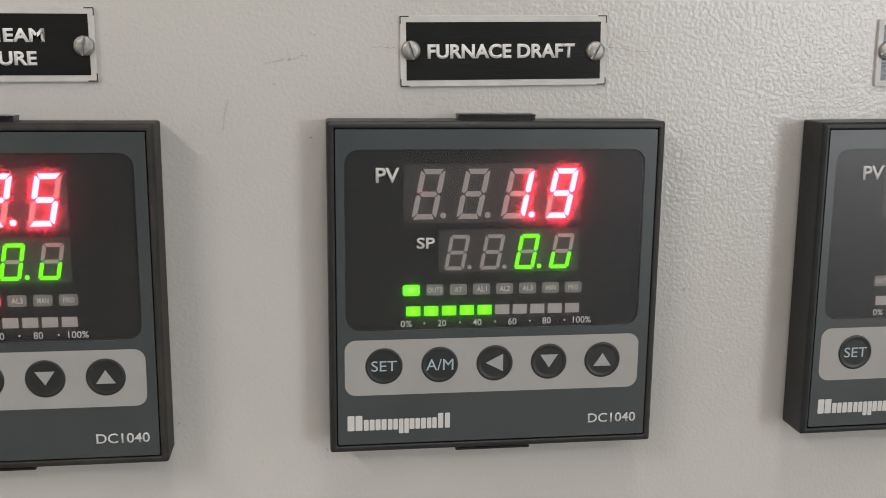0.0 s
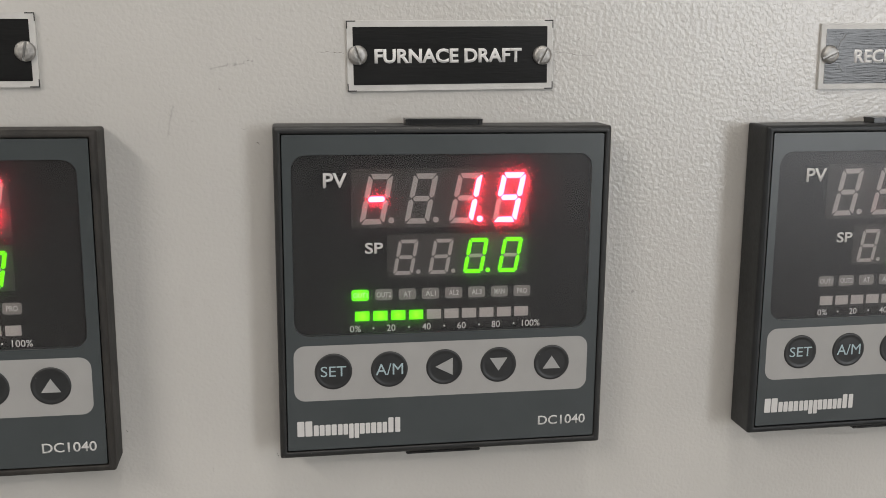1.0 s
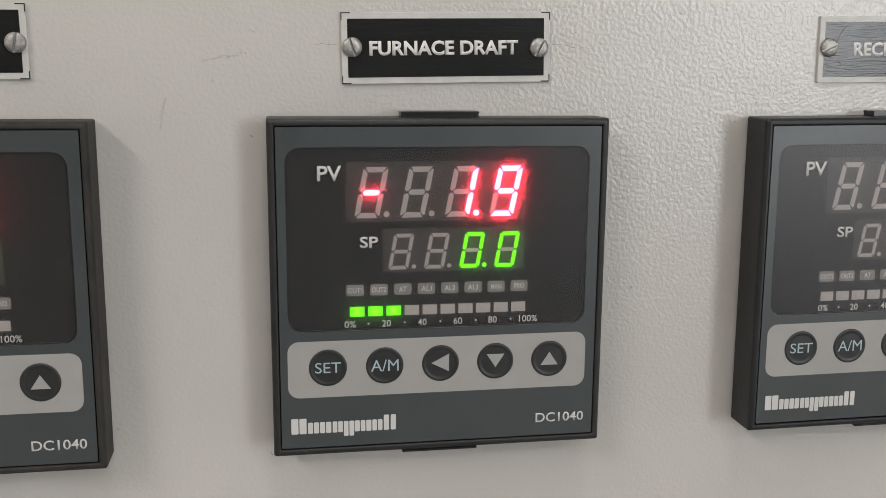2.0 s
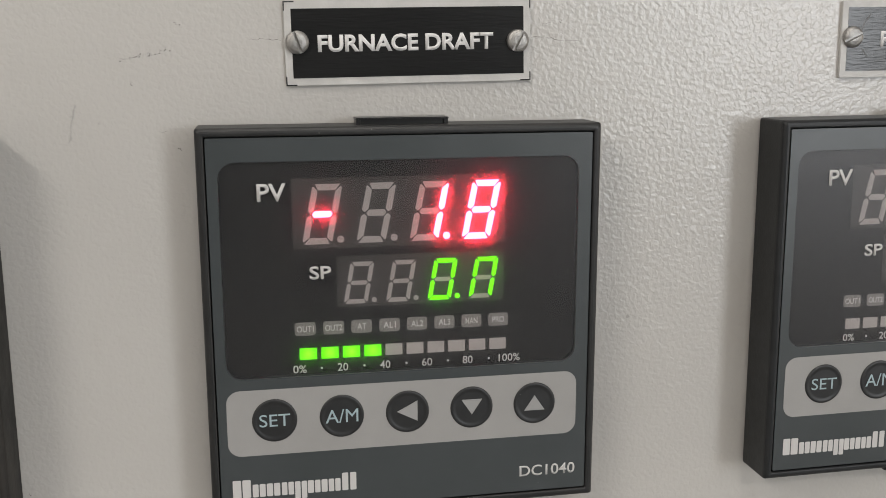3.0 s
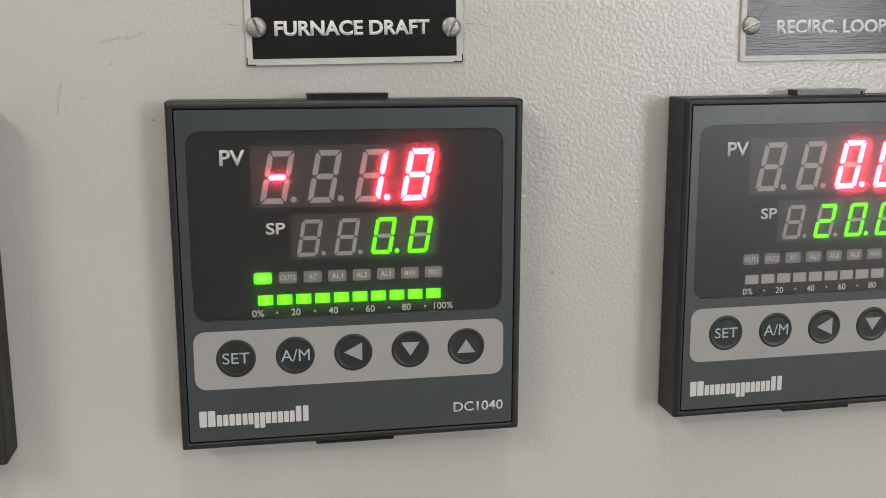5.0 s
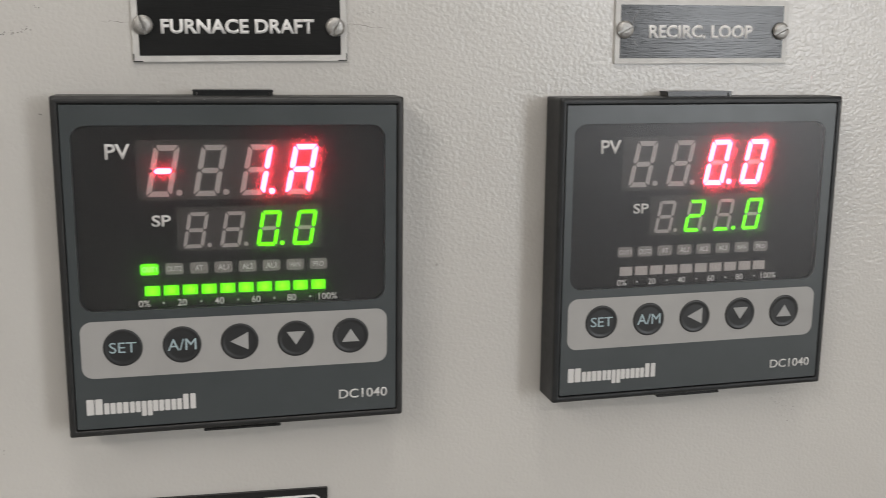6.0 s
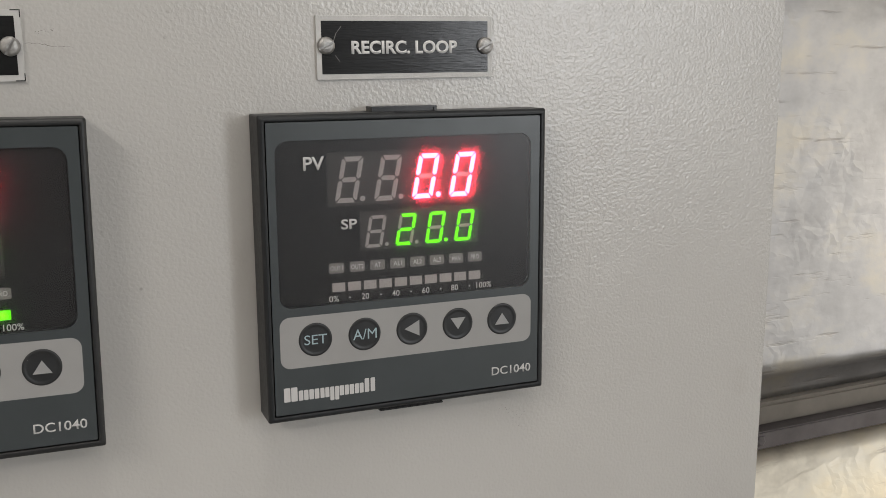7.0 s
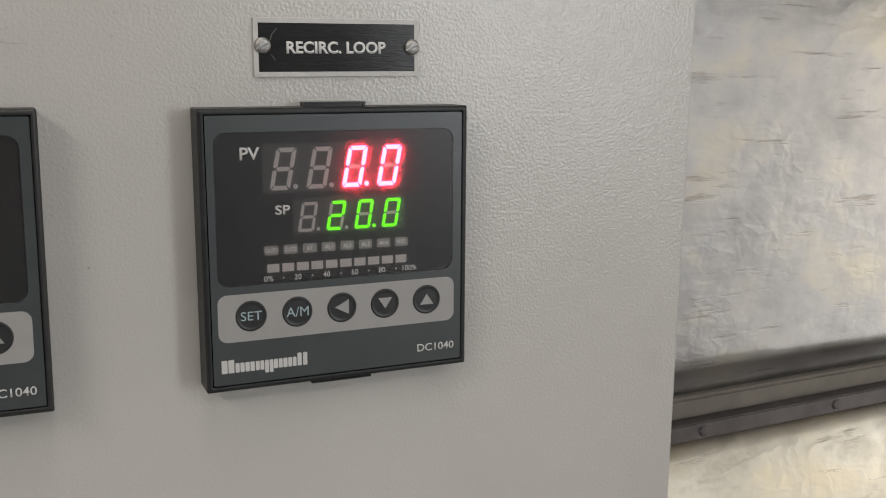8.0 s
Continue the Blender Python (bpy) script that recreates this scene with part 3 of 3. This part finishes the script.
    lettering("lettering", "DC1040", 28.5 * MM, 43.1 * MM, -41.6 * MM, -38.7 * MM, Y_FACE, INK, overlay, 0.012)
    return tc


# ---- name plates ----


def screw(parent, x, z, turn, r=2.75):
    bm = bmesh.new()
    c, s = math.cos(radians(turn)), math.sin(radians(turn))
    n = 40
    w = 0.36
    # domed cheese head in two halves with a slot between them
    for side in (1, -1):
        half = []
        for k in range(n // 2 + 1):
            a = math.asin(w / r) + (math.pi - 2 * math.asin(w / r)) * k / (n // 2)
            half.append((math.cos(a), side * math.sin(a)))
        rings = []
        for rr, y in ((1.0, 0.0), (1.0, -0.7), (0.92, -1.15), (0.72, -1.5), (0.4, -1.68)):
            ring = [(x0 * r * rr, max(w, abs(z0 * r * rr)) * side) for x0, z0 in half]
            rings.append([((x + px * c - pz * s) * MM, (-1.0 + y) * MM, (z + px * s + pz * c) * MM) for px, pz in ring])
        loft(bm, rings, True, True)
    lathe(bm, x * MM, z * MM, [(r * 0.97 * MM, -1.0 * MM), (r * 0.97 * MM, -1.9 * MM)], 24)
    ob = part("screw", bm, SCREW, parent, "slotted nickel-plated round-head screw")
    return ob


def name_plate(m, label, w, h, border, words, screws, corners):
    """A two-layer engraved plate: pale border, black field, white words; x and z from its own middle, in mm."""
    np_ = thing("name_plate", m, label, "name plate", "name plates on the cabinet front")
    base = part("plate", slab(bmesh.new(), [(x * MM, z * MM) for x, z in outline(-w / 2, w / 2, -h / 2, h / 2, 0.25, 2)], 0.0, -0.0010, 0.00012), PLATE, np_, "pale satin border")
    part("black_field", slab(bmesh.new(), [(x * MM, z * MM) for x, z in outline(-w / 2 + border, w / 2 - border, -h / 2 + border, h / 2 - border, 0.15, 2)], -0.0009, -0.00106), PLATE_BLACK, np_, "glossy black engraved field")
    for word, x0, x1, z0, z1 in words:
        if word:
            lettering("lettering", word, x0 * MM, x1 * MM, z0 * MM, z1 * MM, -0.00106, PLATE_INK, np_, 0.034)
        else:
            part("lettering_bar", box(bmesh.new(), x0 * MM, x1 * MM, -0.0011, -0.00104, z0 * MM, z1 * MM), PLATE_INK, np_)
    for x, z, turn in screws:
        screw(np_, x, z, turn)
    for sx, sz in corners:
        bm = bmesh.new()
        x, z = sx * w / 2, sz * h / 2
        box(bm, *sorted((x * MM, (x - sx * 2.6) * MM)), -0.00103, -0.0009, *sorted((z * MM, (z - sz * 0.3) * MM)))
        box(bm, *sorted((x * MM, (x - sx * 0.28) * MM)), -0.00103, -0.0009, *sorted(((z - sz * 0.31) * MM, (z - sz * 2.2) * MM)))
        part("corner_edge", bm, RUBBER, np_, "dark trimmed corner")
    return np_


# ---- insulated duct behind the cabinet ----


def rumple(x, z, amount):
    v = Vector((x * 2.0, 3.7, z * 7.0))
    w = Vector((x * 5.0 + 4, 1.3, z * 26.0))
    crease = 1 - abs(noise.noise(Vector((x * 3.0, 6.1, z * 22.0 + 1.5 * noise.noise(Vector((x * 6, 0, z * 3)))))))
    return amount * (noise.noise(v) + 0.3 * noise.noise(w) - 1.8 * max(0.0, crease - 0.9) * 10 * max(0.0, noise.noise(Vector((x * 4, 2.2, z * 9)))))


def jacket(name, profile, x0, x1, nx, parent, amount, material, label):
    """A sheet-metal jacket: a rumpled skin swept along x on a (y, z) profile, closed behind."""
    bm = bmesh.new()
    grid = []
    for i in range(nx + 1):
        x = x0 + (x1 - x0) * i / nx
        col = []
        for k, (y, z, free) in enumerate(profile):
            col.append(bm.verts.new((x, y + free * rumple(x, z, amount), z)))
        grid.append(col)
    m = len(profile)
    for a, b in zip(grid, grid[1:]):
        for k in range(m - 1):
            bm.faces.new((a[k], b[k], b[k + 1], a[k + 1]))
        bm.faces.new((a[m - 1], b[m - 1], b[0], a[0]))
    bm.faces.new(grid[0])
    bm.faces.new(grid[-1][::-1])
    ob = part(name, bm, material, parent, label)
    for p in ob.data.polygons:
        p.use_smooth = len(p.vertices) == 4
    return ob


def insulated_duct():
    duct = thing("insulated_duct", pose(0.54, 0.34, 0, 0, 0, 3.4), "large insulated duct clad in crumpled aluminium sheet behind the cabinet", "duct")
    xa, xb = -0.42, 1.2
    z_top, zf = 2.3, HEIGHT - 0.2275
    z_bend = zf + 0.040
    prof = [(0.25, z_top, 0), (0.0, z_top, 0.5)]
    n = 110
    prof += [(0.0, z_top + (z_bend - z_top) * (k + 1) / n, 1) for k in range(n)]
    # the skin folds under along a tight bend, then slopes back to the joint
    for k in range(1, 8):
        a = radians(9.0 * k)
        prof.append((0.02 * (1 - math.cos(a)), z_bend - 0.02 * math.sin(a), 0.3))
    prof += [(0.016, zf + 0.008, 0.2), (0.02, zf, 0.0), (0.25, zf, 0)]
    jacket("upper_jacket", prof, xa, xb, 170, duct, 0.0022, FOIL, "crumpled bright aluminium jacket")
    part("sealant_strip", box(bmesh.new(), xa, xb, 0.010, 0.2, zf - 0.0205, zf - 0.0005, 0.003), SEALANT, duct, "grey-brown sealed joint")
    flange = part("flange", box(bmesh.new(), xa, xb, -0.002, 0.2, zf - 0.0365, zf - 0.0205, 0.0012), STEEL, duct, "dark steel angle flange")
    for k in range(9):
        cx = -0.278 + 0.166 * k
        bolt = lathe(bmesh.new(), cx, zf - 0.0285, [(0.005, -0.002), (0.005, -0.0032), (0.003, -0.0042)], 6)
        part("bolt", bolt, STEEL, flange)
    zl = zf - 0.037
    prof = [(0.22, zl, 0), (0.004, zl, 0.2)]
    n = 60
    prof += [(-0.05 * math.sin(math.pi * 0.5 * min(1, (k + 1) / 12)), zl - 0.9 * (k + 1) / n, 1) for k in range(n)]
    prof.append((0.22, zl - 0.9, 0))
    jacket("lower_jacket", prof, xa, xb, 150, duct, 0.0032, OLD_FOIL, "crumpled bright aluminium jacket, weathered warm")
    for x in (-0.24, 0.91):
        part("support_leg", box(bmesh.new(), x, x + 0.06, 0.05, 0.11, 0.0, zl - 0.899, 0.002), STEEL, duct)
    return duct


# ---- room ----


def room():
    x0, x1, y0, y1, top = -2.4, 2.0, -5.2, 1.0, 2.9
    walls = (("floor", (x0 - 0.2, x1 + 0.2, y0 - 0.2, y1 + 0.2, -0.2, 0.0), CONCRETE, "grey concrete floor", "floor"),
             ("ceiling", (x0 - 0.2, x1 + 0.2, y0 - 0.2, y1 + 0.2, top, top + 0.2), CEILING, "white painted ceiling", "ceiling"),
             ("wall_north", (x0 - 0.2, x1 + 0.2, y1, y1 + 0.2, 0.0, top), PLASTER, "painted plaster wall", "wall"),
             ("wall_south", (x0 - 0.2, x1 + 0.2, y0 - 0.2, y0, 0.0, top), DIM_HALL, "unseen wall, coloured dark for the dim hall behind", "wall"),
             ("wall_west", (x0 - 0.2, x0, y0, y1, 0.0, top), PLASTER, "painted plaster wall", "wall"))
    for name, b, material, label, category in walls:
        ob = part(name, box(bmesh.new(), *b), material, None)
        tagged(ob, label, category, kind="structure")
    bm = bmesh.new()
    openings = ((-4.15, -2.65, 1.22, 2.58), (-0.83, 0.27, 0.45, 1.75))
    start = y0
    for a, b, lo, hi in openings:
        box(bm, x1, x1 + 0.2, start, a, 0, top)
        box(bm, x1, x1 + 0.2, a, b, 0, lo)
        box(bm, x1, x1 + 0.2, a, b, hi, top)
        start = b
    box(bm, x1, x1 + 0.2, start, y1, 0, top)
    tagged(part("wall_east", bm, PLASTER, None), "painted plaster wall with two window openings", "wall", kind="structure")
    for number, (a, b, lo, hi) in enumerate(openings, 1):
        win = thing(f"window_{number}", pose(0, 0, 0), "white-framed window in the plaster wall", "window", kind="structure")
        panes = 2
        for k in range(panes + 1):
            y = a + (b - a - 0.05) * k / panes
            part("window_frame", box(bmesh.new(), x1 + 0.08, x1 + 0.13, y, y + 0.05, lo, hi, 0.004), FRAME, win)
        part("window_sill", box(bmesh.new(), x1 - 0.03, x1 + 0.07, a, b, lo, lo + 0.03, 0.004), FRAME, win)
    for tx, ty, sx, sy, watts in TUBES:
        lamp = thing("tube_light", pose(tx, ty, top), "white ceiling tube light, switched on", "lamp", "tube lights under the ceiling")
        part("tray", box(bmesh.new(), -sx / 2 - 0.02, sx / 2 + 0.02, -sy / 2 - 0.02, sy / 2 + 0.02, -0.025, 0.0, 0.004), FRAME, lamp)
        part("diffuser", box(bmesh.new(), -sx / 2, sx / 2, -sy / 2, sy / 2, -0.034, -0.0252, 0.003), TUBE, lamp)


# ---- put together ----
control_cabinet()
temperature_controller("left", pose(-0.14176, 0, HEIGHT - 0.00065), "black and grey panel controller, red and green digits lit, dusty bezel", "  2.5", "  0.0", 0, ("AL2",), DUSTY_HOUSING)
temperature_controller("middle", pose(0, 0, HEIGHT), "black and grey panel controller, red minus and green bar lit", "- 1.9", "  0.0", 5, ("OUT1",), WORN_HOUSING)
temperature_controller("right", pose(0.14395, 0, HEIGHT + 0.0001, 0, -0.44, 0), "clean black and grey panel controller reading 0.0 and 20.0", "  0.0", " 20.0", 0, (), HOUSING)

name_plate(pose(-0.1399, 0, HEIGHT + 0.0675, 0, -0.5, 0), "black engraved two-line name plate above the dusty controller", 60.2, 19.8, 1.7,
           (("", 0.6, 5.4, 0.7, 4.3), ("EAM", 6.2, 16.9, 0.65, 4.35), ("", -3.5, 3.8, -5.5, -1.8), ("URE", 4.6, 14.5, -5.55, -1.75)),
           ((-27.0, -0.3, 75), (27.1, -0.3, 80)), ((1, 1), (1, -1)))
name_plate(pose(0.0032, 0, HEIGHT + 0.0672, 0, -0.95, 0), "black engraved name plate reading furnace draft", 60.0, 19.7, 1.75,
           (("FURNACE DRAFT", -22.2, 20.6, -2.1, 2.0),), ((-27.0, 0.3, 108), (26.7, -0.2, 62)), ((-1, 1), (1, 1), (1, -1), (-1, -1)))
recirc = name_plate(pose(0.14735, 0, HEIGHT + 0.0681, 0, -0.8, 0), "black engraved name plate reading recirc. loop, scratched by a screw", 60.1, 19.8, 1.7,
           (("RECIRC. LOOP", -18.7, 17.4, -2.1, 2.1),), ((-27.0, 0.6, 25), (27.3, 0.3, 25)), ())
for x0, z0, x1, z1 in ((-21.9, 6.5, -23.6, 4.4), (-23.6, 4.4, -24.5, 1.9), (-24.0, -2.4, -22.6, -4.3)):
    d = Vector((z1 - z0, x0 - x1)).normalized() * 0.11
    bm = bmesh.new()
    slab(bm, [((x0 - d.x) * MM, (z0 - d.y) * MM), ((x0 + d.x) * MM, (z0 + d.y) * MM), ((x1 + d.x) * MM, (z1 + d.y) * MM), ((x1 - d.x) * MM, (z1 - d.y) * MM)], -0.00105, -0.00107)
    part("scratch", bm, SCRATCHED, recirc, "pale scratch beside the screw")
insulated_duct()


def lower_plate():
    lp = thing("name_plate", pose(-0.009, 0, HEIGHT - 0.0895, 0, 1.4, 0), "black name plate with a thin rounded white border line", "name plate", "name plates on the cabinet front")
    part("plate", slab(bmesh.new(), [(x * MM, z * MM) for x, z in outline(-35, 35, -15, 15, 0.3, 2)], 0.0, -0.0012, 0.00015), PLATE_BLACK, lp)
    a, b = outline(-33, 33, -13, 13, 2.6), outline(-32.3, 32.3, -12.3, 12.3, 2.0)
    bm = bmesh.new()
    rings = [[(x * MM, y, z * MM) for x, z in pts] for pts, y in ((a, -0.0011), (a, -0.00125), (b, -0.00125), (b, -0.0011))]
    loft(bm, rings)
    part("border_line", bm, PLATE_INK, lp, "thin white border line")


lower_plate()
room()

# ---- what changes on the displays: each lamp tile turns its lit or unlit side out ----
CHANGES = {
    ("middle", "bar5"): ((1.0, 0), (3.2, 1)), ("middle", "bar4"): ((1.8, 0), (3.0, 1)), ("middle", "bar6"): ((3.6, 1),), ("middle", "bar7"): ((3.8, 1),),
    ("middle", "bar8"): ((4.0, 1),), ("middle", "bar9"): ((4.6, 1),), ("middle", "bar10"): ((5.0, 1),),
    ("middle", "lampOUT1"): ((0.7, 0), (0.8, 1), (1.8, 0), (3.7, 1)),
    ("middle", "P4e"): ((2.4, 1), (6.1, 0)), ("middle", "P1g"): ((0.0, 0), (0.1, 1)),
    ("middle", "S4a"): ((0.0, 0), (0.1, 1), (3.5, 0), (3.6, 1)), ("middle", "S4b"): ((0.0, 0), (0.1, 1), (3.5, 0), (3.6, 1)),
    ("middle", "S4f"): ((0.0, 0), (0.1, 1), (3.5, 0), (3.6, 1)), ("middle", "S4d"): ((3.0, 0), (3.1, 1)), ("middle", "S3d"): ((3.5, 0), (3.6, 1)),
    ("middle", "P4d"): ((6.0, 0), (6.1, 1)),
    ("middle", "P4f"): ((6.5, 0), (6.6, 1)), ("middle", "P4b"): ((6.5, 0), (6.6, 1)),
    ("left", "S4a"): ((0.0, 0), (0.1, 1)), ("left", "S4b"): ((0.0, 0), (0.1, 1)), ("left", "S4f"): ((0.0, 0), (0.1, 1)),
    ("right", "S3a"): ((6.0, 0), (6.1, 1)), ("right", "S3b"): ((6.0, 0), (6.1, 1)), ("right", "S3c"): ((6.0, 0), (6.1, 1)),
    ("right", "S3e"): ((6.0, 0), (6.1, 1)), ("right", "S3f"): ((6.0, 0), (6.1, 1)),
    ("right", "S2g"): ((6.5, 0), (6.6, 1)), ("right", "S2e"): ((6.5, 0), (6.6, 1)), ("right", "P3a"): ((7.5, 0), (7.6, 1)),
}


def motions():
    for key, changes in CHANGES.items():
        ob, place, upright, on = TILES[key]
        changes = list(changes)
        if changes[0][0] == 0.0:
            on = bool(changes.pop(0)[1])
        turn = 0 if on else 180
        rows = [(0.0, turn)]
        for t, state in changes:
            if t - 0.1 > rows[-1][0] + 0.01:
                rows.append((t - 0.1, turn))
            rows += [(t - 2 / 30, turn + 60), (t - 1 / 30, turn + 120), (t, turn + 180)]
            turn += 180
        rows.append((8.0, turn))
        walk(ob, [(t, tile_pose(place, upright, a)) for t, a in rows])


motions()
